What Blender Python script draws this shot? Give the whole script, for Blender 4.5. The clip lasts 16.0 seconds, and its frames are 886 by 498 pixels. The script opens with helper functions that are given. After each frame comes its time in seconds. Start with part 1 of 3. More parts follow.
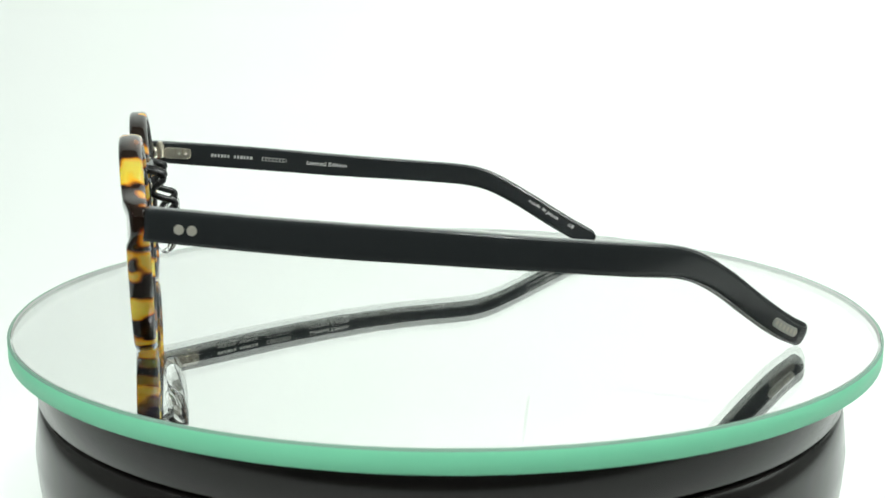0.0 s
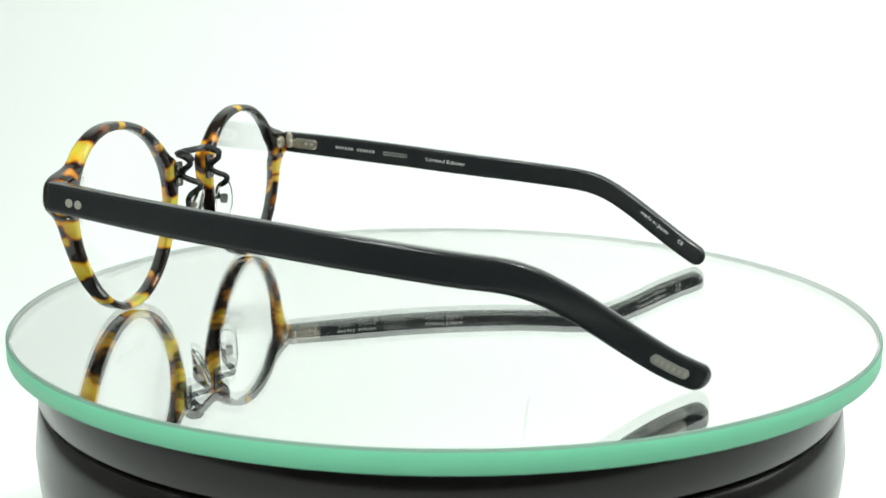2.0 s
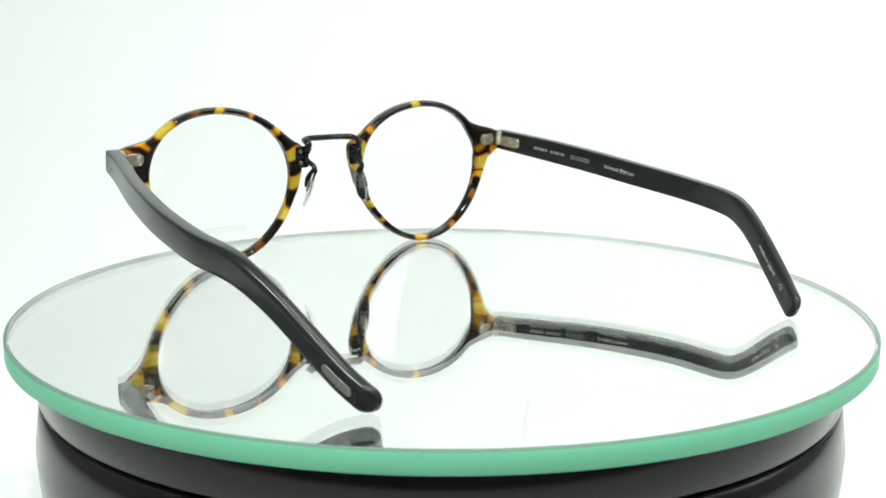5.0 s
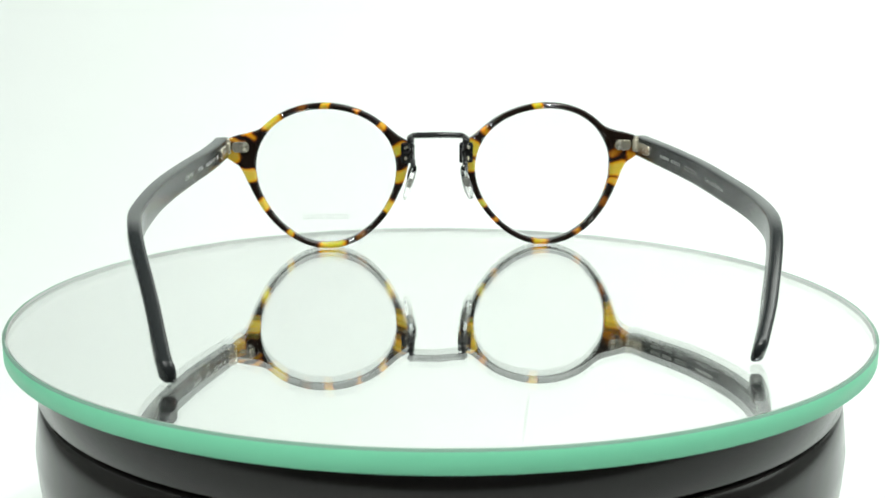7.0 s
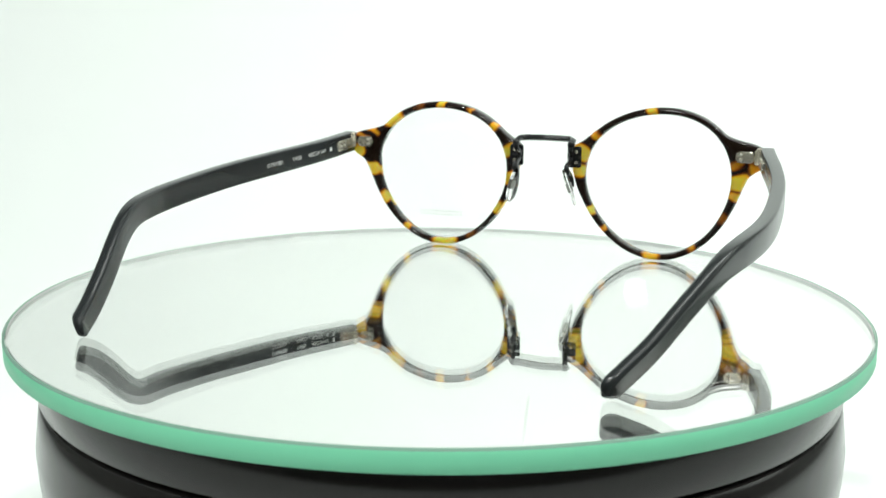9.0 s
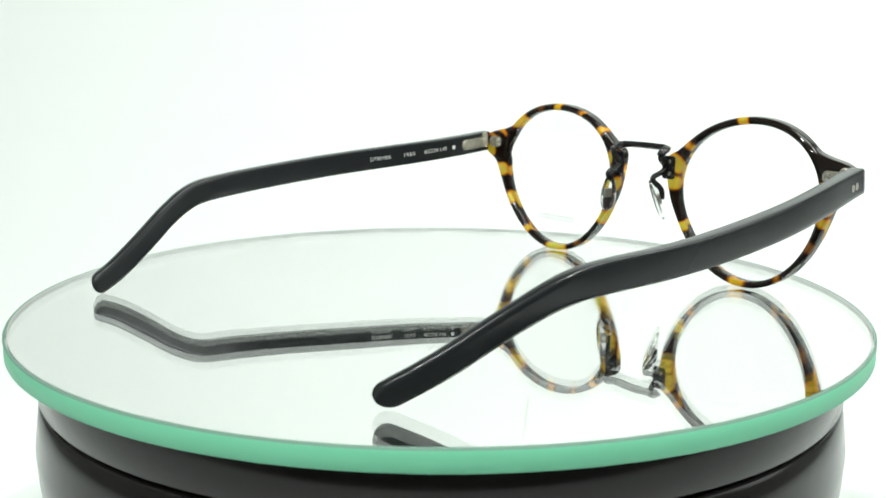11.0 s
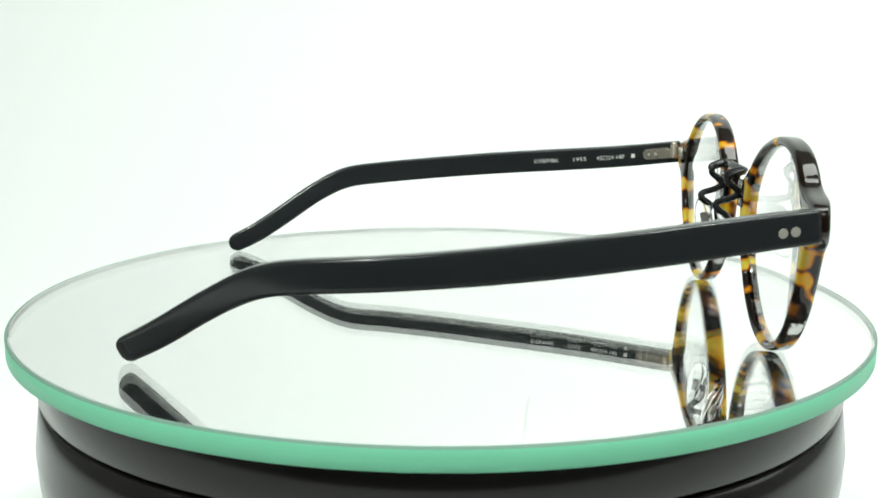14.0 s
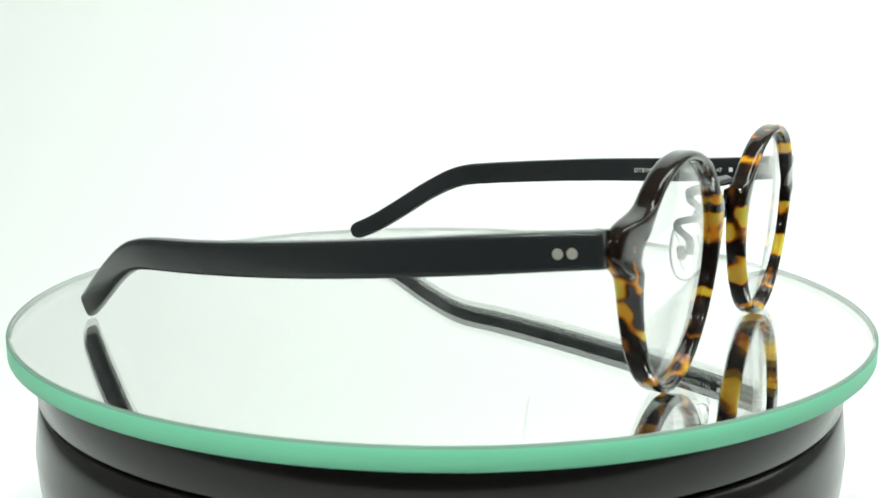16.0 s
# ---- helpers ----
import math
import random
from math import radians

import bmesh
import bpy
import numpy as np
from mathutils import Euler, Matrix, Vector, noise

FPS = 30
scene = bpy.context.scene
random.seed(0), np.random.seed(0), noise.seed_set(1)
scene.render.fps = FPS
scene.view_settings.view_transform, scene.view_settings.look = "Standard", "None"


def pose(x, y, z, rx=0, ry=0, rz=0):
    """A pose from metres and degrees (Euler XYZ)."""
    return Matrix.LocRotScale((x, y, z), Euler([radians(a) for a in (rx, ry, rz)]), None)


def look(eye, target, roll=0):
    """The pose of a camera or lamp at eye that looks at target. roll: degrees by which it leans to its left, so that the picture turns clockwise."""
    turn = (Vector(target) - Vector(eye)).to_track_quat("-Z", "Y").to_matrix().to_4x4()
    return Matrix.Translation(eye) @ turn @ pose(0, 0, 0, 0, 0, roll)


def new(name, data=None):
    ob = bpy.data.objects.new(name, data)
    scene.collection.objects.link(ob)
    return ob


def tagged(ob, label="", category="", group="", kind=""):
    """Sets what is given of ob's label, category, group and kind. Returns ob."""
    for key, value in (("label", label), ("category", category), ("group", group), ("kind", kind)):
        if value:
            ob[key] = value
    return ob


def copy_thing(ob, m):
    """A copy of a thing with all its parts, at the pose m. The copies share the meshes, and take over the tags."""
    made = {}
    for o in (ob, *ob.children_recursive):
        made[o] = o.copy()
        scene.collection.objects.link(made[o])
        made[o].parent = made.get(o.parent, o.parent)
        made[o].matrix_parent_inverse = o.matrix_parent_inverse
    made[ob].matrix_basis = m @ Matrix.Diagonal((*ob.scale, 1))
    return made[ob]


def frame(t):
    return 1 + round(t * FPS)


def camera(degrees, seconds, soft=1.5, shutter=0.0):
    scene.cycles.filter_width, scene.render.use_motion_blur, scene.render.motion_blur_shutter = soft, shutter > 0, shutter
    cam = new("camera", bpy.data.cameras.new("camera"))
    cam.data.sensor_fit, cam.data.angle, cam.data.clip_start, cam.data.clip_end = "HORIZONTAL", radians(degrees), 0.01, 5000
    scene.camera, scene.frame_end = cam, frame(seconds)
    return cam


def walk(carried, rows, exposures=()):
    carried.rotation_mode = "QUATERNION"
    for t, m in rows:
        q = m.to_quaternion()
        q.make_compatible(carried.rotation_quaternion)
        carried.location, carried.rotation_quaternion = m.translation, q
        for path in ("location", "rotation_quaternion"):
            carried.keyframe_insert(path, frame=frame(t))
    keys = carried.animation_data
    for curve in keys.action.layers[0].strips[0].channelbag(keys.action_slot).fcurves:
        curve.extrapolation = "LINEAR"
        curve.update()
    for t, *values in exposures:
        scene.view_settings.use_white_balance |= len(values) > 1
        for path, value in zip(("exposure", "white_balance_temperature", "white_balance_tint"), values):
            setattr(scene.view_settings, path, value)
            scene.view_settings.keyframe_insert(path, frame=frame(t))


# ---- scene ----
cam = camera(44.34, 16.0)
cam.data.dof.use_dof, cam.data.dof.focus_distance, cam.data.dof.aperture_fstop = True, 0.268, 40.0
EYE = pose(0.0, -0.2756, 0.0667, 90 - 11.016, -0.27, -0.02)
walk(cam, [(0.0, EYE), (16.0, EYE)])

# ---------------------------------------------------------------- world and light
world = bpy.data.worlds.new("studio")
scene.world = world
world.use_nodes = True
wn = world.node_tree.nodes["Background"]
wn.inputs["Color"].default_value = (0.95, 1.0, 0.98, 1)
wn.inputs["Strength"].default_value = 0.1
scene.view_settings.exposure = 0.0


def softbox_light(name, eye, target, w, h, power, colour):
    data = bpy.data.lights.new(name, "AREA")
    data.shape, data.size, data.size_y = "RECTANGLE", w, h
    data.energy, data.color = power, colour
    ob = new(name, data)
    ob.matrix_world = look(eye, target)
    return ob


TINT = (0.942, 1.0, 0.943)
softbox_light("softbox_backdrop", (0.50, 0.12, 0.93), (0.31, 0.65, 0.20), 0.9, 0.35, 7.6, TINT)
softbox_light("softbox_side", (0.86, 0.10, 0.40), (0.0, 0.45, 0.05), 0.5, 0.5, 1.3, TINT)

softbox_light("softbox_front", (-0.36, -0.72, 0.50), (0.0, 0.0, 0.02), 0.09, 0.07, 1.15, TINT)

# the four ceiling spots
SPOTS = [(-0.46, -0.50), (-0.38, -0.50), (0.36, -0.62), (0.44, -0.62)]
for (_x, _y), _p in zip(SPOTS, (2.9, 2.9, 3.1, 3.1)):
    _d = bpy.data.lights.new("spot_lamp_light", "AREA")
    _d.shape, _d.size, _d.energy, _d.color = "DISK", 0.03, _p, TINT
    new("spot_lamp_light", _d).matrix_world = look((_x, _y, 0.950), (0.0, -0.1, 0.0))

# ---------------------------------------------------------------- materials


def material(name):
    m = bpy.data.materials.new(name)
    m.use_nodes = True
    return m, m.node_tree.nodes, m.node_tree.links, m.node_tree.nodes["Principled BSDF"]


def setv(node, **kw):
    names = {"base": "Base Color", "rough": "Roughness", "metal": "Metallic", "ior": "IOR", "trans": "Transmission Weight",
             "coat": "Coat Weight", "coat_rough": "Coat Roughness", "spec": "Specular IOR Level"}
    for k, val in kw.items():
        node.inputs[names[k]].default_value = (*val, 1) if k == "base" else val


def grain(m, nodes, links, bsdf, scale, low, high, bump=0.0, bump_scale=None, dist=0.000006):
    """Uneven gloss and fine relief."""
    tc = nodes.new("ShaderNodeTexCoord")
    n = nodes.new("ShaderNodeTexNoise")
    n.inputs["Scale"].default_value, n.inputs["Detail"].default_value = scale, 6
    links.new(tc.outputs["Object"], n.inputs["Vector"])
    r = nodes.new("ShaderNodeMapRange")
    r.inputs["From Min"].default_value, r.inputs["From Max"].default_value = 0.3, 0.7
    r.inputs["To Min"].default_value, r.inputs["To Max"].default_value = low, high
    links.new(n.outputs["Fac"], r.inputs["Value"])
    links.new(r.outputs["Result"], bsdf.inputs["Roughness"])
    if bump:
        n2 = nodes.new("ShaderNodeTexNoise")
        n2.inputs["Scale"].default_value, n2.inputs["Detail"].default_value = bump_scale or scale * 6, 4
        links.new(tc.outputs["Object"], n2.inputs["Vector"])
        b = nodes.new("ShaderNodeBump")
        b.inputs["Strength"].default_value, b.inputs["Distance"].default_value = bump, dist
        links.new(n2.outputs["Fac"], b.inputs["Height"])
        links.new(b.outputs["Normal"], bsdf.inputs["Normal"])
    return n


def plain(name, base, rough, low=None, high=None, scale=60, bump=0.0, bump_scale=None, **kw):
    m, nodes, links, b = material(name)
    setv(b, base=base, rough=rough, **kw)
    if low is not None:
        grain(m, nodes, links, b, scale, low, high, bump, bump_scale)
    return m


PAPER = plain("white_backdrop_paper", (0.86, 0.885, 0.875), 0.85, 0.8, 0.95, 8, 0.1, 400)
# greys of the unseen surround, set dark for the reflections in the black parts
SURROUND = plain("surround_reflection_grey", (0.26, 0.27, 0.265), 0.7, 0.6, 0.8, 6, 0.1, 300)
SURROUND_DARK = plain("surround_reflection_dark", (0.12, 0.125, 0.125), 0.8, 0.7, 0.9, 6, 0.1, 300)
BASE_BLACK = plain("glossy_black_plastic", (0.010, 0.0085, 0.008), 0.17, 0.14, 0.20, 30, spec=0.33)
GROOVE = plain("black_groove", (0.004, 0.004, 0.004), 0.6, 0.5, 0.7, 80)
TEMPLE_BLACK = plain("satin_black_acetate", (0.0178, 0.0204, 0.0218), 0.23, spec=0.5, ior=1.48)
METAL_BLACK = plain("black_plated_metal", (0.02, 0.02, 0.021), 0.25, 0.2, 0.32, 400, metal=0.3)
SILVER = plain("polished_hinge_metal", (0.70, 0.65, 0.54), 0.26, metal=0.85)
RIVET = plain("brushed_rivet_metal", (0.46, 0.44, 0.38), 0.5, 0.45, 0.55, 900, metal=0.5)
INLAY = plain("grey_inlay_metal", (0.36, 0.36, 0.33), 0.45, 0.38, 0.5, 900, metal=0.7)
PRINT = plain("white_print", (0.80, 0.80, 0.78), 0.5, 0.45, 0.55, 900)
PRINT_GREY = plain("worn_grey_print", (0.40, 0.41, 0.39), 0.6, 0.55, 0.65, 40)
PRINT_FAINT = plain("faint_grey_print", (0.50, 0.53, 0.51), 0.6, 0.55, 0.65, 900)
LENS_CLEAR = plain("clear_demo_lens", (1.0, 1.0, 1.0), 0.0, trans=1.0, ior=1.49)
PAD_CLEAR = plain("clear_silicone", (1.0, 1.0, 1.0), 0.04, 0.02, 0.07, 300, trans=1.0, ior=1.38)
PLATE_GLASS = plain("clear_plate_glass", (0.994, 0.999, 0.994), 0.0, trans=1.0, ior=1.52)
SILVERING = plain("mirror_silvering", (0.978, 0.987, 0.974), 0.0, metal=0.985)
EDGE_GREEN = plain("green_glass_edge", (0.23, 0.73, 0.465), 0.42, 0.38, 0.48, 40, 0.1, 900, spec=0.3)
EDGE_BEVEL = plain("ground_glass_bevel", (0.20, 0.34, 0.27), 0.5, 0.45, 0.58, 60, spec=0.25)
EDGE_LINER = plain("pale_edge_liner", (0.84, 0.88, 0.85), 0.5, 0.45, 0.58, 60)
_nt = EDGE_GREEN.node_tree
_mx, _tp = _nt.nodes.new("ShaderNodeMixShader"), _nt.nodes.new("ShaderNodeBsdfTransparent")
_mx.inputs["Fac"].default_value = 0.18
_nt.links.new(_nt.nodes["Principled BSDF"].outputs["BSDF"], _mx.inputs[1])
_nt.links.new(_tp.outputs["BSDF"], _mx.inputs[2])
_nt.links.new(_mx.outputs["Shader"], _nt.nodes["Material Output"].inputs["Surface"])
_tp.inputs["Color"].default_value = (0.75, 0.95, 0.85, 1)
LED_GLOW, _n, _l, _b = material("led_glow")
_b.inputs["Emission Color"].default_value = (0.97, 1.0, 1.0, 1)
_b.inputs["Emission Strength"].default_value = 60.0
LED_RIM = plain("white_lamp_housing", (0.75, 0.76, 0.76), 0.4, 0.35, 0.5, 100)


def tortoise():
    """Dark brown acetate with amber patches that glow where light enters them."""
    m, nodes, links, b = material("tortoise_acetate")
    at = nodes.new("ShaderNodeAttribute")
    at.attribute_name = "amber"
    tc = nodes.new("ShaderNodeTexCoord")
    n = nodes.new("ShaderNodeTexNoise")
    n.inputs["Scale"].default_value, n.inputs["Detail"].default_value = 460, 4
    links.new(tc.outputs["Object"], n.inputs["Vector"])
    mad = nodes.new("ShaderNodeMath")
    mad.operation = "MULTIPLY_ADD"
    links.new(n.outputs["Fac"], mad.inputs[0])
    mad.inputs[1].default_value = 0.14
    mad.inputs[2].default_value = -0.05
    add = nodes.new("ShaderNodeMath")
    add.operation = "ADD"
    links.new(at.outputs["Fac"], add.inputs[0])
    links.new(mad.outputs[0], add.inputs[1])
    ramp = nodes.new("ShaderNodeValToRGB")
    e = ramp.color_ramp.elements
    e[0].position, e[0].color = 0.13, (0.010, 0.005, 0.003, 1)
    e[1].position, e[1].color = 0.90, (1.0, 0.71, 0.10, 1)
    for pos, col in ((0.30, (0.045, 0.014, 0.005, 1)), (0.48, (0.30, 0.095, 0.009, 1)), (0.68, (0.90, 0.45, 0.025, 1))):
        x = e.new(pos)
        x.color = col
    links.new(add.outputs[0], ramp.inputs["Fac"])
    links.new(ramp.outputs["Color"], b.inputs["Base Color"])
    setv(b, rough=0.06, ior=1.46, coat=0.08, coat_rough=0.03)
    fac = nodes.new("ShaderNodeMapRange")
    links.new(add.outputs[0], fac.inputs["Value"])
    fac.inputs["From Min"].default_value, fac.inputs["From Max"].default_value = 0.28, 0.60
    links.new(fac.outputs[0], b.inputs["Subsurface Weight"])
    b.inputs["Subsurface Radius"].default_value = (1.0, 0.59, 0.15)
    b.inputs["Subsurface Scale"].default_value = 0.0035
    clear = nodes.new("ShaderNodeBsdfTransparent")
    clear.inputs["Color"].default_value = (1.0, 0.85, 0.40, 1)
    fac2 = nodes.new("ShaderNodeMapRange")
    links.new(add.outputs[0], fac2.inputs["Value"])
    fac2.inputs["From Min"].default_value, fac2.inputs["From Max"].default_value = 0.45, 0.85
    fac2.inputs["To Max"].default_value = 0.34
    mix2 = nodes.new("ShaderNodeMixShader")
    links.new(fac2.outputs[0], mix2.inputs["Fac"])
    links.new(b.outputs["BSDF"], mix2.inputs[1])
    links.new(clear.outputs["BSDF"], mix2.inputs[2])
    links.new(mix2.outputs["Shader"], nodes["Material Output"].inputs["Surface"])
    return m


TORTOISE = tortoise()
MM = 0.001

# ---------------------------------------------------------------- mesh helpers


def mesh_object(name, bm, mats, parent=None, label="", smooth=True):
    bmesh.ops.recalc_face_normals(bm, faces=bm.faces)
    me = bpy.data.meshes.new(name)
    bm.to_mesh(me)
    bm.free()
    for m in mats if isinstance(mats, (list, tuple)) else [mats]:
        me.materials.append(m)
    if smooth:
        for f in me.polygons:
            f.use_smooth = True
    ob = new(name, me)
    if parent is not None:
        ob.parent = parent
    if label:
        ob["label"] = label
    return ob


def part(name, bm, mat, parent, label=""):
    return mesh_object(name, bm, mat, parent, label)


def empty(name):
    ob = new(name)
    ob.empty_display_size = 0.01
    return ob


def loft(rings, closed=False, caps=True):
    """A skin over rings of equally many points."""
    bm = bmesh.new()
    vs = [[bm.verts.new(p) for p in ring] for ring in rings]
    n = len(vs[0])
    for i in range(len(vs) if closed else len(vs) - 1):
        a, b = vs[i], vs[(i + 1) % len(vs)]
        for j in range(n):
            bm.faces.new((a[j], a[(j + 1) % n], b[(j + 1) % n], b[j]))
    if caps and not closed:
        bm.faces.new(vs[0])
        bm.faces.new(list(reversed(vs[-1])))
    return bm


def lathe(profile, n=160, mats=None):
    """A body of revolution; profile: (radius, height) in metres, mats: the material slot of each band."""
    bm = bmesh.new()
    rings = []
    for r, z in profile:
        if r < 1e-7:
            rings.append([bm.verts.new((0, 0, z))])
        else:
            rings.append([bm.verts.new((r * math.cos(2 * math.pi * k / n), r * math.sin(2 * math.pi * k / n), z)) for k in range(n)])
    for i in range(len(rings) - 1):
        a, b = rings[i], rings[i + 1]
        for k in range(n):
            k2 = (k + 1) % n
            vs = [a[k % len(a)], a[k2 % len(a)], b[k2 % len(b)], b[k % len(b)]]
            vs = list(dict.fromkeys(vs))
            f = bm.faces.new(vs)
            if mats:
                f.material_index = mats[i]
    return bm


def rounded(w, h, r, n=4):
    """A rounded rectangle, half sizes w and h."""
    pts = []
    for cx, cy, a0 in ((w - r, h - r, 0), (-(w - r), h - r, 90), (-(w - r), -(h - r), 180), (w - r, -(h - r), 270)):
        for k in range(n + 1):
            a = radians(a0 + 90 * k / n)
            pts.append((cx + r * math.cos(a), cy + r * math.sin(a)))
    return pts


def spline(points, n):
    """Catmull-Rom through the points, n steps a span."""
    p = [Vector(q) for q in points]
    p = [2 * p[0] - p[1], *p, 2 * p[-1] - p[-2]]
    out = []
    for i in range(1, len(p) - 2):
        for k in range(n):
            t = k / n
            a, b, c, d = p[i - 1:i + 3]
            out.append(0.5 * (2 * b + (c - a) * t + (2 * a - 5 * b + 4 * c - d) * t * t + (3 * b - a - 3 * c + d) * t ** 3))
    out.append(p[-2])
    return out


def tube(path, ra, rb=None, n=12, up=(0, 0, 1), power=1.0):
    """A wire along a path; ra: half width across, rb: half height towards up; a power below 1 squares the wire."""
    rb = rb or ra
    rings = []
    side = None
    for i, q in enumerate(path):
        d = (path[min(i + 1, len(path) - 1)] - path[max(i - 1, 0)]).normalized()
        if side is None:
            side = d.cross(Vector(up)).normalized()
        side = (side - d * side.dot(d)).normalized()
        top = side.cross(d).normalized()
        cs = [(math.cos(2 * math.pi * (k + 0.5) / n), math.sin(2 * math.pi * (k + 0.5) / n)) for k in range(n)]
        rings.append([q + side * math.copysign(ra * abs(c) ** power, c) + top * math.copysign(rb * abs(e) ** power, e) for c, e in cs])
    return loft(rings)


def slab(outline, depth, m, bevel=0.15):
    """A plate with softened edges: outline in its plane (mm), depth in mm, placed by the matrix m (mm)."""
    rings = []
    cx = sum(p[0] for p in outline) / len(outline)
    cy = sum(p[1] for p in outline) / len(outline)
    size = max(abs(p[0] - cx) for p in outline)
    for z, inset in ((0, 0), (depth - bevel, 0), (depth - bevel * 0.3, bevel * 0.3), (depth, bevel)):
        k = 1 - inset / size
        rings.append([(m @ Vector((cx + (x - cx) * k, cy + (y - cy) * k, z))) * MM for x, y in outline])
    bm = loft(rings)
    for f in bm.faces:
        if len(f.verts) > 4:
            for e in f.edges:
                e.smooth = False
    return bm


def disc_outline(r, n=18):
    return [(r * math.cos(2 * math.pi * k / n), r * math.sin(2 * math.pi * k / n)) for k in range(n)]


# ---------------------------------------------------------------- the studio


def studio():
    # seamless sweep of paper: table surface, curve, back
    prof = [(-0.29, -0.10), (0.30, -0.10)]
    for k in range(1, 13):
        a = radians(90 * k / 12)
        prof.append((0.30 + 0.35 * math.sin(a), -0.10 + 0.35 * (1 - math.cos(a))))
    prof.append((0.65, 0.95))
    bm = bmesh.new()
    top = [[bm.verts.new((x, y, z)) for x in (-0.88, -0.44, 0.0, 0.44, 0.88)] for y, z in prof]
    for a, b in zip(top, top[1:]):
        for k in range(4):
            bm.faces.new((a[k], a[k + 1], b[k + 1], b[k]))
    ob = mesh_object("backdrop", bm, PAPER)
    mod = ob.modifiers.new("thickness", "SOLIDIFY")
    mod.thickness, mod.offset = 0.002, 1.0
    tagged(ob, "white seamless paper sweep behind the turntable", "backdrop", kind="structure")

    # two soft folds in the paper's upright part
    for lo, hi in (((0.0735, 0.295), (0.0800, 0.232)), ((0.060, 0.2265), (0.285, 0.2535))):
        a, b = Vector((lo[0], 0.65, lo[1])), Vector((hi[0], 0.65, hi[1]))
        side = (b - a).normalized().cross(Vector((0, 1, 0))) * 0.0011
        rings = []
        for k in range(13):
            c, e = a.lerp(b, k / 12), math.sin(math.pi * (k + 0.4) / 12.8)
            rings.append([c - side * e, c + Vector((0, -0.0016 * e, 0)), c + side * e, c + Vector((0, 0.001, 0))])
        part("paper_fold", loft(rings), PAPER, ob)

    def box(name, lo, hi, mat, label, category):
        bmx = bmesh.new()
        bmesh.ops.create_cube(bmx, size=1)
        for vtx in bmx.verts:
            for i in range(3):
                vtx.co[i] = lo[i] if vtx.co[i] < 0 else hi[i]
        o = mesh_object(name, bmx, mat, smooth=False)
        return tagged(o, label, category, kind="structure")

    # added enclosure out of view; south wall and floor darker to dim the reflections
    box("wall_east", (0.90, -1.2, -0.7), (0.94, 0.8, 1.0), SURROUND, "unseen grey side wall, added to shape the reflections", "wall")
    box("wall_west", (-0.94, -1.2, -0.7), (-0.90, 0.8, 1.0), SURROUND, "unseen grey side wall, added to shape the reflections", "wall")
    box("wall_north", (-0.94, 0.80, -0.7), (0.94, 0.84, 1.0), SURROUND, "unseen grey wall added behind the paper", "wall")
    box("wall_south", (-0.94, -1.24, -0.7), (0.94, -1.20, 1.0), SURROUND_DARK, "unseen darker wall behind the camera, added to keep reflections dark", "wall")
    box("ceiling", (-0.94, -1.24, 1.0), (0.94, 0.84, 1.04), SURROUND, "unseen grey ceiling, added to shape the reflections", "ceiling")
    box("floor", (-0.94, -1.24, -0.74), (0.94, 0.84, -0.70), SURROUND_DARK, "unseen darker floor, added to keep reflections dark", "floor")
    box("table", (-0.88, -0.28, -0.145), (0.88, 0.62, -0.106), SURROUND, "unseen grey table added under the paper", "table")


studio()


def led_lamp():
    root = empty("spot_lamp")
    part("housing", lathe([(0, 0.03), (0.016, 0.03), (0.018, 0.026), (0.018, 0.0), (0.013, -0.002), (0.012, 0.001), (0, 0.001)], 32), LED_RIM, root)
    part("diffuser", lathe([(0, -0.001), (0.009, -0.001), (0.011, 0.0005), (0, 0.0006)], 32), LED_GLOW, root, "glowing white diffuser")
    return tagged(root, "small round white ceiling spot lamp, switched on", "lamp", "spot lamps")


LAMP = led_lamp()
LAMP.location = (*SPOTS[0], 0.965)
for x, y in SPOTS[1:]:
    copy_thing(LAMP, pose(x, y, 0.965))

# ---------------------------------------------------------------- the turntable


def turntable():
    root = empty("turntable")
    root.location = (0, 0, -0.0052)
    # upper turning ring, then the fixed body under a groove
    platter = part("platter", lathe([(0, 0), (0.0982, 0), (0.0994, -0.0006), (0.0998, -0.0018), (0.0998, -0.0099), (0.0993, -0.0106),
                                     (0.0960, -0.0107), (0, -0.0107)], 192), BASE_BLACK, root)
    part("groove_ring", lathe([(0, -0.0105), (0.0972, -0.0105), (0.0972, -0.0119), (0, -0.0119)], 128), GROOVE, root, "dark recessed groove")
    part("body", lathe([(0, -0.0115), (0.0990, -0.0115), (0.0997, -0.0123), (0.1003, -0.017), (0.1010, -0.023), (0.1007, -0.029), (0.0996, -0.039),
                        (0.0984, -0.060), (0.0979, -0.088), (0.0965, -0.0945), (0, -0.0945)], 192), BASE_BLACK, root)
    tagged(root, "glossy black round display turntable with a dark groove", "turntable")
    return root, platter


TURNTABLE, PLATTER = turntable()


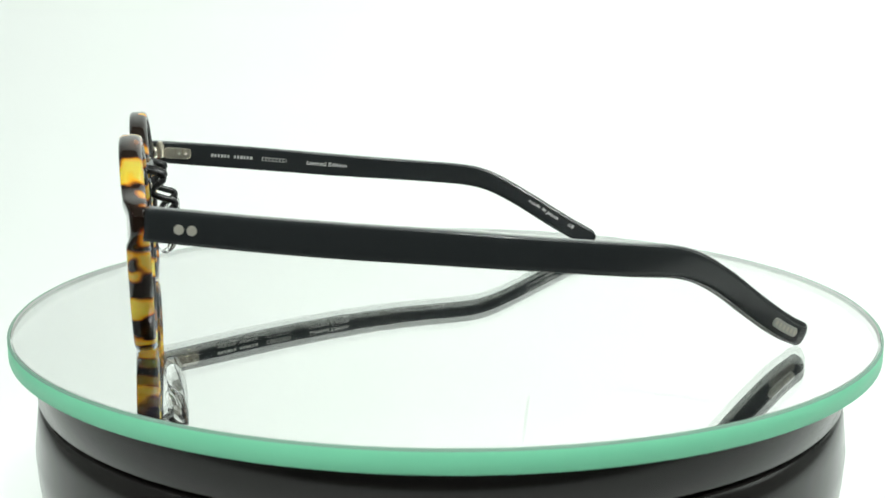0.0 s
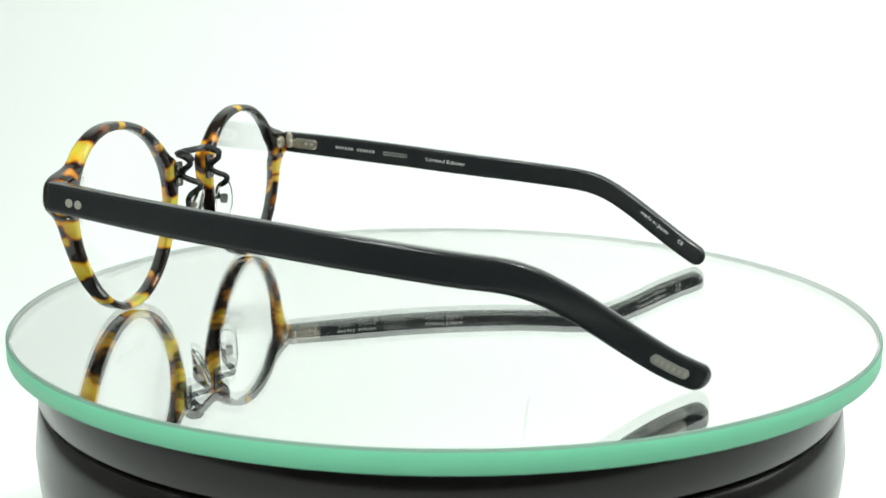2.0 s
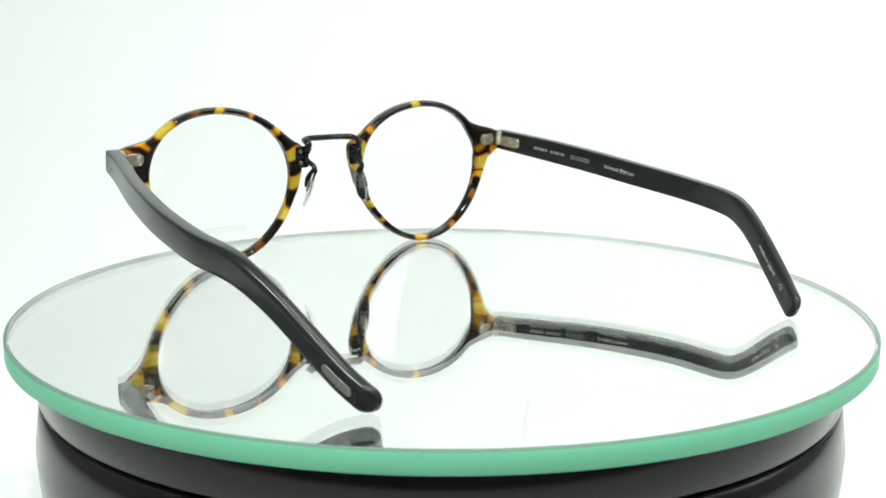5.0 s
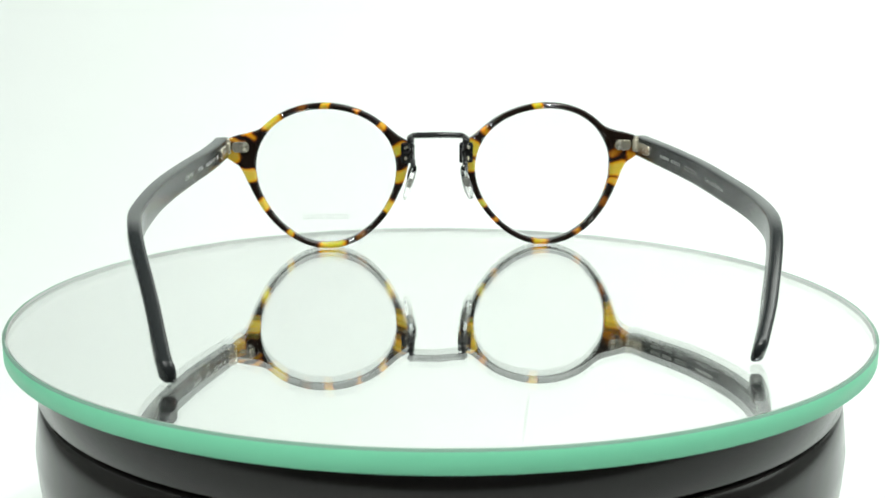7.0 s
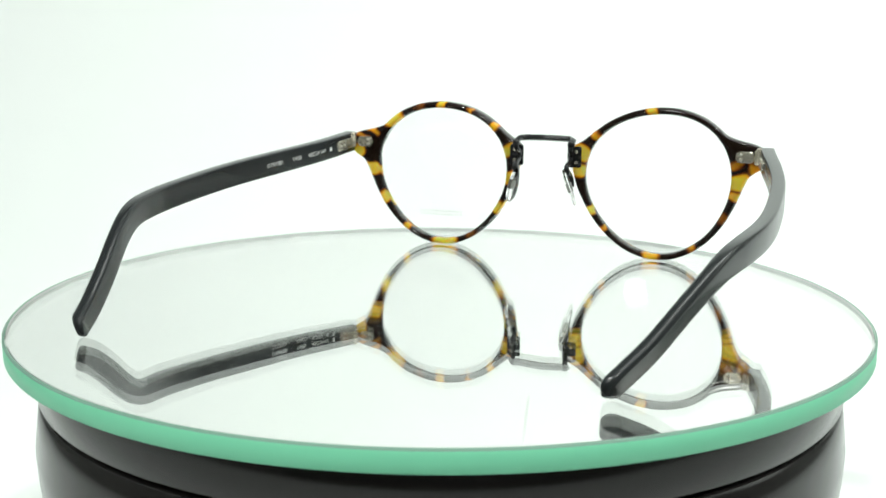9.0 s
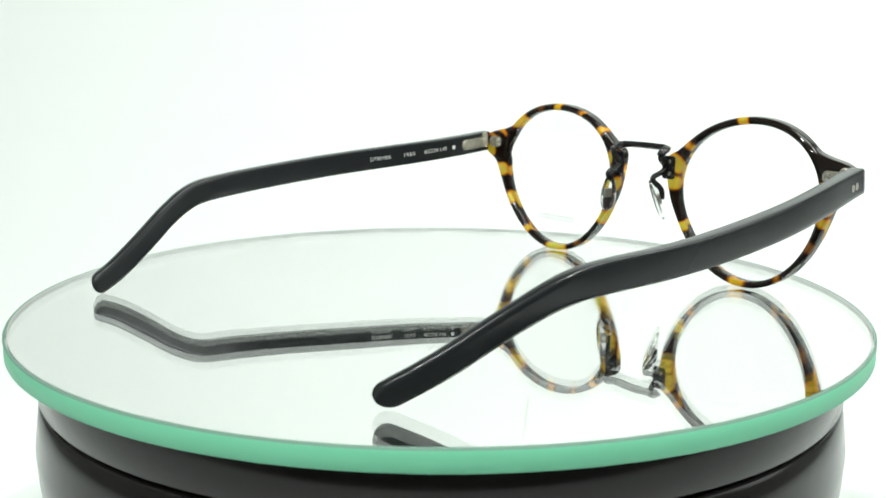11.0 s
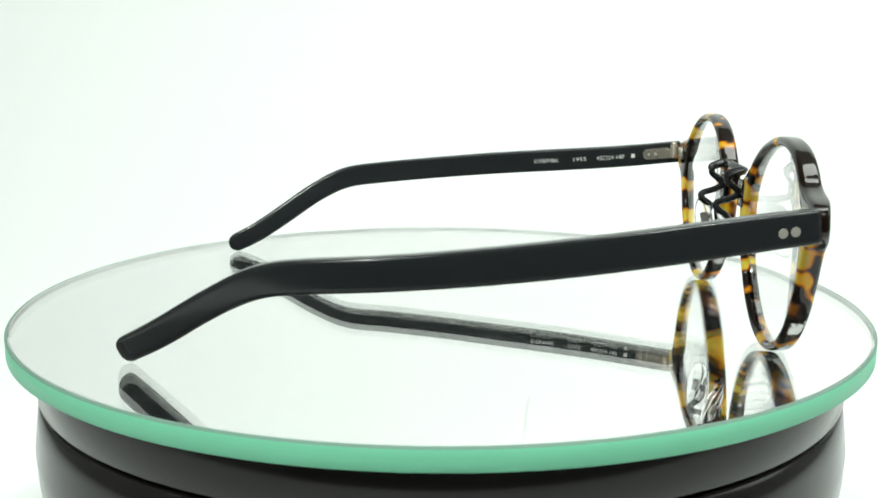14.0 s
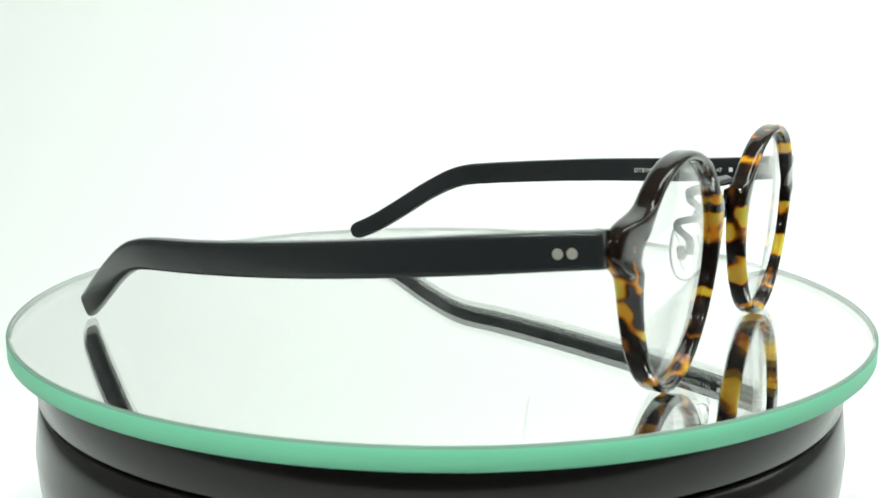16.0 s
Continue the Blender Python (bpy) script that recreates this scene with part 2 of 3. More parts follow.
def mirror_plate():
    R, T = 0.10645, 0.0048
    prof = [(0, 0), (R - 0.0005, 0), (R - 0.00035, -0.0001), (R, -0.00045), (R, -T + 0.0004), (R - 0.0005, -T), (0, -T)]
    bm = lathe(prof, 256, [0, 1, 1, 2, 2, 3])
    # added pale ring inside the edge: paints the far edge's near-white look
    low, high = [[bm.verts.new(((R - 0.0009) * math.cos(2 * math.pi * k / 256), (R - 0.0009) * math.sin(2 * math.pi * k / 256), z)) for k in range(256)]
                 for z in (-T + 0.0003, -0.0003)]
    for k in range(256):
        f = bm.faces.new((low[k], high[k], high[(k + 1) % 256], low[(k + 1) % 256]))
        f.material_index = 4
    # the silvered layer lies under 4.3 mm of clear glass
    disc = [bm.verts.new(((R - 0.0012) * math.cos(2 * math.pi * k / 256), (R - 0.0012) * math.sin(2 * math.pi * k / 256), -0.0043)) for k in range(256)]
    bm.faces.new(disc).material_index = 3
    ob = mesh_object("mirror_plate", bm, [PLATE_GLASS, EDGE_BEVEL, EDGE_GREEN, SILVERING, EDGE_LINER], smooth=False)
    for f in ob.data.polygons:
        f.use_smooth = f.material_index in (1, 2)
    return tagged(ob, "round mirrored glass plate with a green polished edge", "mirror")


PLATE = mirror_plate()

# ---------------------------------------------------------------- the eyeglasses
# Own space in mm: x across, y to the front, z up; the rims rest on z = 0.
CX, CZ = 34.9, 23.3
LEAN = 0.03


FORM = {-1: (21.72, 0.30, 0.33, 0.39, -0.25, 0.05, 0.73), 1: (21.69, -0.80, 0.30, 0.47, 0.05, 0.30, 0.66)}


def r_inner(side, a):
    """Radius of the lens opening; a = 0 at the nose, 90 degrees on top."""
    k = FORM[side]
    return (k[0] + k[1] * math.cos(a) + k[2] * math.sin(a) + k[3] * math.cos(2 * a) + k[4] * math.sin(2 * a)
            + k[5] * math.cos(3 * a) + k[6] * math.sin(3 * a))


RIM_A = [0, 8, 14, 20, 23, 27, 34, 43, 60, 92, 116, 133, 142, 146, 151, 155, 158, 160, 164, 168, 169.5, 171, 174, 180, 189, 200, 217, 236, 267, 290, 310, 335, 346, 355, 360]
RIM_W = [3.1, 4.0, 4.9, 5.9, 5.4, 3.8, 2.7, 2.2, 2.0, 2.1, 2.0, 2.05, 2.2, 3.0, 5.1, 7.8, 9.8, 10.7, 10.8, 10.7, 9.2, 6.2, 4.7, 3.5, 2.7, 2.25, 1.95, 1.75, 1.85, 1.85, 1.75, 1.8, 2.1, 2.8, 3.1]


def rim_width(deg):
    return sum(float(np.interp((deg + k * 0.7) % 360, RIM_A, RIM_W)) for k in range(-3, 4)) / 7


def smooth01(x):
    x = min(1.0, max(0.0, x))
    return x * x * (3 - 2 * x)


def rim_section(w, h, r, nu=7, nv=4):
    """A rounded rectangle with points along its straight sides too."""
    c = rounded(w, h, r, 3)
    out = []
    for k in range(4):
        arc = c[4 * k:4 * k + 4]
        out += arc
        a, b = arc[-1], c[(4 * k + 4) % 16]
        n = nu if k in (0, 2) else nv
        out += [(a[0] + (b[0] - a[0]) * i / n, a[1] + (b[1] - a[1]) * i / n) for i in range(1, n)]
    return out


# amber patches of each rim: angle, half width, strength
SPOTS_L = [(90, 4, .8), (63, 3, .6), (42, 5, .75), (19, 6, 1), (0, 6, 1), (-27, 8, .95), (-87, 14, 1), (-121, 6, .8), (-156, 7, 1), (179, 6, 1, 3.0), (168, 4, .9, 8.0), (150, 4, .6, 4.5), (158, 3, .55, 7.0), (134, 9, .95), (110, 9, .37), (-60, 9, .36)]
SPOTS_R = [(94, 5, .85), (142, 6, .62), (160, 7, 1), (172, 6, 1), (-154, 6, .95), (-137, 4, .6), (-92, 10, .7), (-57, 5, .52), (-26, 6, .42), (3, 7, 1, 2.6), (-7, 5, .8), (16, 5, .52, 1.5), (11, 4, .6, 8.0)]
# patches of the front and the outer edge: angle, half width, depth, strength
EDGE_L = [(133, 8.1, 0.9), (95, 6.3, 0.7), (70, 4.5, 0.5), (38, 7.2, 0.8), (8, 8.1, 1), (-24, 10.8, 1), (-56, 8.1, 0.9), (-88, 10.8, 1), (-122, 7.2, 0.8), (-152, 8.1, 1), (178, 6.3, 0.9)]
EDGE_R = [(150, 6.6, 0.9), (172, 5.7, 0.8), (206, 7.0, 0.9), (229, 3.3, 0.6), (-97, 5.0, 0.55), (-75, 3.5, 0.6), (-50, 5.0, 0.75), (-15, 6.5, 0.9), (4, 3.8, 0.6)]


def amber(side, a, y, p, depth):
    """How amber the acetate is at an angle, a depth and a place."""
    deg = math.degrees(a)
    jitter = 6.5 * noise.noise(p * 0.20) + 2.2 * noise.noise(p * 0.5 + Vector((9, 3, 1)))
    if side < 0:
        ang, spots, edge = deg, SPOTS_L, EDGE_L
    else:
        ang, spots, edge = 180 - deg, SPOTS_R, EDGE_R

    def field(items, add):
        best = 0.0
        for c, w, s, *rest in items:
            d = abs((ang + add - c + 180) % 360 - 180)
            d = math.hypot(d, 2.3 * max(0.0, abs(depth + 0.12 * add - (rest[0] if rest else 1.6)) - 1.8))
            best = max(best, s * (1 - smooth01((d - w * 0.25) / (w * 1.0))))
        return best
    k = smooth01((y + 1.2) / 2.4)
    back = field(spots, jitter * 0.6)
    q = p * 0.17 + Vector((4, 7, 2))
    front = field(edge, jitter * 1.4 + 10.0 * noise.noise(q)) * (0.88 + 0.7 * noise.noise(p * 0.33 + Vector((1, 8, 5))))
    return back * (1 - k) + front * k


def rim(side, parent):
    angles = []
    d = 0.0
    while d < 360:
        angles.append(d)
        d += 0.5 if 136 < d < 186 else 1.5
    rings, tint = [], []
    for deg in angles:
        a = radians(deg)
        r0, w = r_inner(side, a), rim_width(deg)
        r1 = r0 + w
        back = -2.0
        front = 2.1 - 1.0 * smooth01((w - 6) / 7)
        hd, mid = (front - back) / 2, (front + back) / 2
        c = min(0.95, w * 0.44)
        ring, tr = [], []
        for u, q in rim_section(w / 2, hd, c):
            r, y = (r0 + r1) / 2 + u, mid + q * (1 + 0.11 * (1 - (2 * u / w) ** 2))
            x = CX - r * math.cos(a)
            z = CZ + r * math.sin(a)
            y2 = y + LEAN * (z - CZ) - 0.0012 * (x - CX) ** 2 * (1 if x > CX else 0.4)
            p = Vector((side * x, y2, z))
            ring.append(p * MM)
            tr.append(amber(side, a, y, p, r - r0))
        rings.append(ring)
        tint.append(tr)
    bm = loft(rings, closed=True)
    ob = part("rim", bm, TORTOISE, parent)
    at = ob.data.attributes.new("amber", "FLOAT", "POINT")
    at.data.foreach_set("value", [t for tr in tint for t in tr])
    return ob


def lens(side, parent):
    """A clear lens, gently domed to the front."""
    bm = bmesh.new()
    n, m = 96, 10
    shells = []
    for off in (0.7, -0.7):
        rows = []
        for j in range(m + 1):
            row = []
            for k in range(n if j else 1):
                a = 2 * math.pi * k / n
                r = (r_inner(side, a) + 0.4) * j / m
                x, z = CX - r * math.cos(a), CZ + r * math.sin(a)
                y = off + LEAN * (z - CZ) + 1.5 - 0.0042 * r * r - 0.0012 * (x - CX) ** 2 * (1 if x > CX else 0.4)
                row.append(bm.verts.new(Vector((side * x, y, z)) * MM))
            rows.append(row)
        shells.append(rows)
    for rows in shells:
        for j in range(m):
            for k in range(n):
                k2 = (k + 1) % n
                if j == 0:
                    bm.faces.new((rows[0][0], rows[1][k], rows[1][k2]))
                else:
                    bm.faces.new((rows[j][k], rows[j + 1][k], rows[j + 1][k2], rows[j][k2]))
    for k in range(n):
        k2 = (k + 1) % n
        bm.faces.new((shells[0][m][k], shells[1][m][k], shells[1][m][k2], shells[0][m][k2]))
    for rows in shells:
        for k in range(n):
            bm.edges.get((rows[m][k], rows[m][(k + 1) % n])).smooth = False
    return part("lens", bm, LENS_CLEAR, parent, "clear demonstration lens")


# Temple: centre line (y, z), half height; the bow of each side in plan
T_LINE = {-1: [(-2.15, 32.6, 3.15), (-20, 30.6, 3.25), (-37, 29.1, 3.35), (-58, 27.45, 3.35), (-80, 25.4, 3.3), (-98, 23.6, 3.3), (-104.2, 22.9, 3.3), (-108.3, 21.8, 3.25),
               (-112.3, 20.0, 3.1), (-118, 16.7, 3.0), (-123, 13.2, 3.0), (-129, 9.1, 3.0), (-135.2, 5.2, 2.95), (-140.0, 3.0, 2.8)],
          1: [(-2.15, 32.45, 3.2), (-20, 30.5, 3.45), (-40, 28.2, 3.5), (-61, 25.9, 3.45), (-82, 24.0, 3.3), (-97, 22.8, 3.3), (-103, 22.05, 3.3), (-107, 21.1, 3.25),
              (-112, 18.95, 3.05), (-119.6, 14.5, 2.95), (-127.5, 9.3, 3.0), (-133, 5.9, 2.95), (-137.8, 3.2, 2.85)]}
BOW = {-1: ([0, 8, 20, 40, 67, 90, 100, 110, 117, 126, 133, 138, 142], [66.8, 67.8, 69.9, 74.0, 78.1, 79.3, 78.5, 76.5, 74.2, 71.2, 69.2, 67.8, 66.6]),
       1: ([0, 8, 26, 45, 70, 84, 95, 102, 110, 118, 124, 129, 135, 142], [67.2, 68.4, 71.8, 74.3, 75.0, 74.2, 72.4, 70.8, 68.1, 64.6, 61.6, 59.3, 55.7, 51.8])}


def temple_line(side):
    """Samples along the temple: centre, direction, height direction, half height."""
    pts = spline(T_LINE[side], 8)
    by, bx = BOW[side]
    bow = spline([(a, b, 0) for a, b in zip(by, bx)], 12)
    gy, gx = [q.x for q in bow], [q.y for q in bow]
    # even steps along the line, then eased so that the gloss runs on without ripples
    run = np.concatenate([[0.0], np.cumsum([math.hypot(b.x - a.x, b.y - a.y) for a, b in zip(pts, pts[1:])])])
    at = np.linspace(0, run[-1], 150)
    cols = [np.interp(at, run, [q[k] for q in pts]) for k in range(3)]
    cols.append(np.interp(-cols[0], gy, gx))

    def eased(v, n):
        pad = np.concatenate([2 * v[0] - v[n:0:-1], v, 2 * v[-1] - v[-2:-n - 2:-1]])
        k = np.hanning(2 * n + 3)[1:-1]
        return np.convolve(pad, k / k.sum(), "valid")
    cy, cz, ch, cx = eased(cols[0], 4), eased(cols[1], 4), eased(cols[2], 8), eased(cols[3], 8)
    pts = [Vector((cy[k], cz[k], ch[k])) for k in range(150)]
    out = []
    for i, q in enumerate(pts):
        a, b = pts[max(i - 1, 0)], pts[min(i + 1, len(pts) - 1)]
        d = Vector((0, b.x - a.x, b.y - a.y)).normalized()
        out.append((Vector((side * float(cx[i]), q.x, q.y)), d, Vector((0, -d.z, d.y)) if d.y > 0 else Vector((0, d.z, -d.y)), q.z))
    return out


LINES = {s: temple_line(s) for s in (-1, 1)}


def half_thick(y):
    return float(np.interp(-y, [4, 30, 95, 115, 140], [2.1, 1.85, 1.75, 1.68, 1.6]))


def temple(side, parent):
    line = LINES[side]
    rings = []
    for q, d, up, h in line:
        w = half_thick(q.y)
        k = float(np.interp(-q.y, [4, 60, 95, 112], [0.06, 0.10, 0.14, 0.16]))
        sec = rim_section(w, h, min(w, h) * float(np.interp(-q.y, [4, 95, 115], [0.30, 0.34, 0.62])), 2, 8)
        rings.append([(q + Vector((u * (1 - k / w * (hh / h) ** 2), 0, 0)) + up * hh) * MM for u, hh in sec])
    q, d, up, h = line[-1]
    w = half_thick(q.y)
    for k in range(1, 8):
        a = radians(90 * k / 7.6)
        e = 2.7 * math.sin(a)
        c = q + d * e
        c.x = side * (abs(q.x) - 0.55 * e)
        kk = math.cos(a)
        rings.append([(c + Vector((u * max(kk, 0.1) ** 0.8, 0, 0)) + up * hh * kk) * MM for u, hh in ((p * (1 - 0.16 / w * (g / h) ** 2), g) for p, g in rim_section(w, h, min(w, h) * 0.62, 2, 8))])
    return part("temple", loft(rings), TEMPLE_BLACK, parent, "satin black acetate temple with a bent tip")


def on_temple(side, face, dist, lift, out=0.04):
    """A place on the inner (-1) or outer (1) face, dist mm along the temple from its front, lift mm above its middle."""
    line = LINES[side]
    run = 0.0
    for (q0, d0, u0, h0), (q1, d1, u1, h1) in zip(line, line[1:]):
        s = (q1 - q0).length
        if run + s >= dist:
            t = (dist - run) / s
            q, up = q0.lerp(q1, t), u0.lerp(u1, t)
            return (q + up * lift + Vector((side * face * (half_thick(q.y) + out), 0, 0))) * MM
        run += s
    return line[-1][0] * MM


def temple_at(side, y):
    """Distance along the temple to the cross-section at y."""
    line, run = LINES[side], 0.0
    for a, b in zip(line, line[1:]):
        if b[0].y <= y:
            return run + (b[0] - a[0]).length * (a[0].y - y) / max(1e-6, a[0].y - b[0].y)
        run += (b[0] - a[0]).length
    return run


def lettering(text, side, face, start, height, lift, parent, flow, mat=PRINT, length=None):
    """Printed words on a temple: start = mm along it at the word's first letter, flow = 1 away from the front."""
    cu = bpy.data.curves.new("lettering", "FONT")
    cu.body, cu.size, cu.resolution_u = text, 1.0, 2
    tmp = bpy.data.objects.new("lettering_tmp", cu)
    scene.collection.objects.link(tmp)
    dg = bpy.context.evaluated_depsgraph_get()
    me = bpy.data.meshes.new_from_object(tmp.evaluated_get(dg))
    bpy.data.objects.remove(tmp)
    me.name = "lettering"
    xs = [v.co.x for v in me.vertices]
    scale = height / 0.72
    sx = length / (max(xs) - min(xs)) if length else scale
    x0 = min(xs)
    for v in me.vertices:
        v.co = on_temple(side, face, start + flow * (v.co.x - x0) * sx, lift + v.co.y * scale - height / 2)
    me.materials.append(mat)
    ob = new("lettering", me)
    ob.parent = parent
    ob["label"] = "small white printed words"
    return ob


def bars(side, face, items, parent, mat=PRINT, label="plain white printed mark", out=0.04):
    """Plain printed bars on a temple: (start, length, half height, lift)."""
    bm = bmesh.new()
    for s, ln, hh, lift in items:
        n = max(2, int(ln / 1.0))
        lo = [bm.verts.new(on_temple(side, face, s + ln * k / n, lift - hh, out)) for k in range(n + 1)]
        hi = [bm.verts.new(on_temple(side, face, s + ln * k / n, lift + hh, out)) for k in range(n + 1)]
        for k in range(n):
            bm.faces.new((lo[k], lo[k + 1], hi[k + 1], hi[k]))
    return part("printed_mark", bm, mat, parent, label)


def face_frame(side, face, dist, lift):
    """Frame on a temple's face: z out of it, x along it to the tip."""
    c = on_temple(side, face, dist, lift, 0.0) / MM
    along = (on_temple(side, face, dist + 0.7, lift, 0.0) - on_temple(side, face, dist - 0.7, lift, 0.0)).normalized()
    up = (on_temple(side, face, dist, lift + 0.7, 0.0) - on_temple(side, face, dist, lift - 0.7, 0.0)).normalized()
    out = along.cross(up).normalized()
    if out.x * side * face < 0:
        out = -out
    up = out.cross(along)
    m = Matrix((along, up, out)).transposed().to_4x4()
    return Matrix.Translation(c) @ m


def rivet(side, face, y, lift, r, parent, mat=RIVET, name="rivet", proud=0.08):
    m = face_frame(side, face, temple_at(side, y), lift) @ Matrix.Translation((0, 0, -0.3))
    return part(name, slab(disc_outline(r), 0.3 + proud, m, 0.05), mat, parent)


def hinge(side, parent):
    """Silver hinge: a plate on the temple, a plate on the rim's end, and barrels between."""
    # temple plate on the inner face
    m = face_frame(side, -1, temple_at(side, -9.4), 0.1) @ Matrix.Translation((0, 0, -0.1))
    root = part("hinge", slab(rounded(4.2, 1.65, 1.45, 6), 0.65, m, 0.2), SILVER, parent, "polished silver hinge with rivets")
    for dy in (0.4, 2.4):
        part("rivet", slab(disc_outline(0.42, 14), 0.28, m @ Matrix.Translation((dy, 0, 0.55)), 0.12), RIVET, root)
    # plate on the back of the rim's end
    c2 = Vector((side * 61.4, -2.75, 32.6))
    m2 = Matrix.Translation(c2) @ Matrix.Rotation(radians(90), 4, "X")
    part("hinge_plate", slab(rounded(2.7, 1.7, 1.45, 6), 0.7, m2, 0.2), SILVER, root)
    for dz in (-0.7, 0.75):
        part("rivet", slab(disc_outline(0.45, 12), 0.25, Matrix.Translation(c2 + Vector((-side * 1.2, -0.65, dz))) @ Matrix.Rotation(radians(90), 4, "X"), 0.1), RIVET, root)
    # five stacked barrel knuckles
    for k in range(5):
        z0 = 30.7 + 0.82 * k
        bm = lathe([(0, 0), (1.15 * MM, 0), (1.28 * MM, 0.12 * MM), (1.28 * MM, 0.62 * MM), (1.15 * MM, 0.74 * MM), (0, 0.74 * MM)], 18)
        bmesh.ops.translate(bm, vec=Vector((side * 65.4, -4.4, z0)) * MM, verts=bm.verts)
        part("barrel", bm, SILVER, root)
    bm = lathe([(0, 0), (0.9 * MM, 0), (0.9 * MM, 0.35 * MM), (0.6 * MM, 0.6 * MM), (0, 0.65 * MM)], 16)
    bmesh.ops.translate(bm, vec=Vector((side * 65.4, -4.4, 34.85)) * MM, verts=bm.verts)
    part("screw", bm, SILVER, root)
    return root


def bridge(parent):
    """The flat black bar over the nose, set a little behind the rims."""
    half = [(9.0, -5.5, 33.9), (9.2, -5.3, 34.7), (9.1, -3.6, 35.4), (8.4, -1.9, 35.75), (6.6, -1.5, 35.9), (3.4, -1.9, 36.0)]
    path = spline([(-x + 1.0, y, z) for x, y, z in half] + [(0.7, -2.2, 36.05)] + [(x + 0.45, y, z) for x, y, z in reversed(half)], 8)
    ob = part("bridge", tube([q * MM for q in path], 0.8 * MM, 1.05 * MM, 20, power=0.45), METAL_BLACK, parent, "slim black metal bridge bar")
    return ob


def nose_side(side, parent):
    """Black mounting plate with two screws, a curled arm and a clear pad."""
    ox = 0.6
    m = Matrix.Translation((side * 9.4 + ox, -2.05, 30.4)) @ Matrix.Rotation(radians(90), 4, "X")
    plate = part("mounting_plate", slab(rounded(2.2, 3.3, 0.7, 4), 0.5, m, 0.15), METAL_BLACK, parent, "black metal mounting plate with screws")
    for dz in (-1.7, 1.7):
        part("screw", slab(disc_outline(0.62, 16), 0.35, Matrix.Translation((side * 10.0 + ox, -2.5, 30.4 + dz)) @ Matrix.Rotation(radians(90), 4, "X"), 0.15), SILVER, plate)
    pts = [(9.0, -5.5, 34.0), (8.95, -5.2, 32.9), (8.8, -3.7, 31.7), (8.7, -2.9, 30.7), (8.7, -3.3, 29.6), (8.6, -5.4, 28.7), (8.55, -7.4, 28.1), (8.6, -8.0, 27.2),
           (8.8, -7.0, 26.1), (9.1, -5.4, 24.9), (9.4, -4.7, 23.4), (9.6, -4.9, 21.4)]
    arm = part("pad_arm", tube([Vector((side * x + (1.0 if side < 0 else 0.45), y, z)) * MM for x, y, z in spline(pts, 7)], 0.8 * MM, 0.8 * MM, 12), METAL_BLACK, parent, "curled black wire pad arm")
    # pad: a flattened drop, leaning outwards to its foot
    rings = []
    for k in range(-8, 9):
        t = k / 8
        e = math.sqrt(max(0.0, 1 - (abs(t) * 0.985) ** 2.4))
        w, th = 2.45 * e * (1 - 0.22 * t), 0.85 * e ** 0.7
        c = Vector((0, 0, 6.0 * t))
        ring = [c + Vector((th * math.cos(2 * math.pi * j / 20), w * math.sin(2 * math.pi * j / 20), 0)) for j in range(20)]
        rings.append(ring)
    pm = Matrix.Translation((side * 9.0 + ox, -6.6, 21.4)) @ pose(0, 0, 0, 8, -side * 20, side * 22)
    rings = [[(pm @ p) * MM for p in ring] for ring in rings]
    pad = part("nose_pad", loft(rings), PAD_CLEAR, parent, "clear silicone nose pad")
    m3 = pm @ Matrix.Translation((side * 0.35, 0, 0)) @ Matrix.Rotation(radians(90 * side), 4, "Y")
    part("pad_box", slab(rounded(1.5, 0.95, 0.6, 4), 0.7, m3, 0.2), INLAY, pad, "small metal insert of the pad")


def lens_print(side, parent):
    """Faint printed mark on the demonstration lens."""
    bm = bmesh.new()
    x = -42.3
    widths = [1.2, .7, .4, 1.0, .8, .8, 0, .7, .8, 1.2, .7, .7, .8, .7]
    for w in widths:
        if w == 0:
            x += 0.9
            continue
        z0, z1 = 9.2, 10.6
        for a0, a1, b0, b1 in ((x, x + 0.16, z0, z1), (x + 0.16, x + w, z1 - 0.14, z1), (x + 0.16, x + w, z0, z0 + 0.14)):
            y = 0.0
            vs = []
            for px, pz in ((a0, b0), (a1, b0), (a1, b1), (a0, b1)):
                r2 = (px + CX) ** 2 + (pz - CZ) ** 2
                y = -0.7 + LEAN * (pz - CZ) + 1.5 - 0.0042 * r2 - (0.0012 if px < -CX else 0.00048) * (px + CX) ** 2 - 0.16
                vs.append(bm.verts.new(Vector((px, y, pz)) * MM))
            bm.faces.new(vs)
        x += w + 0.28
    return part("printed_mark", bm, PRINT_FAINT, parent, "faint grey printed mark")


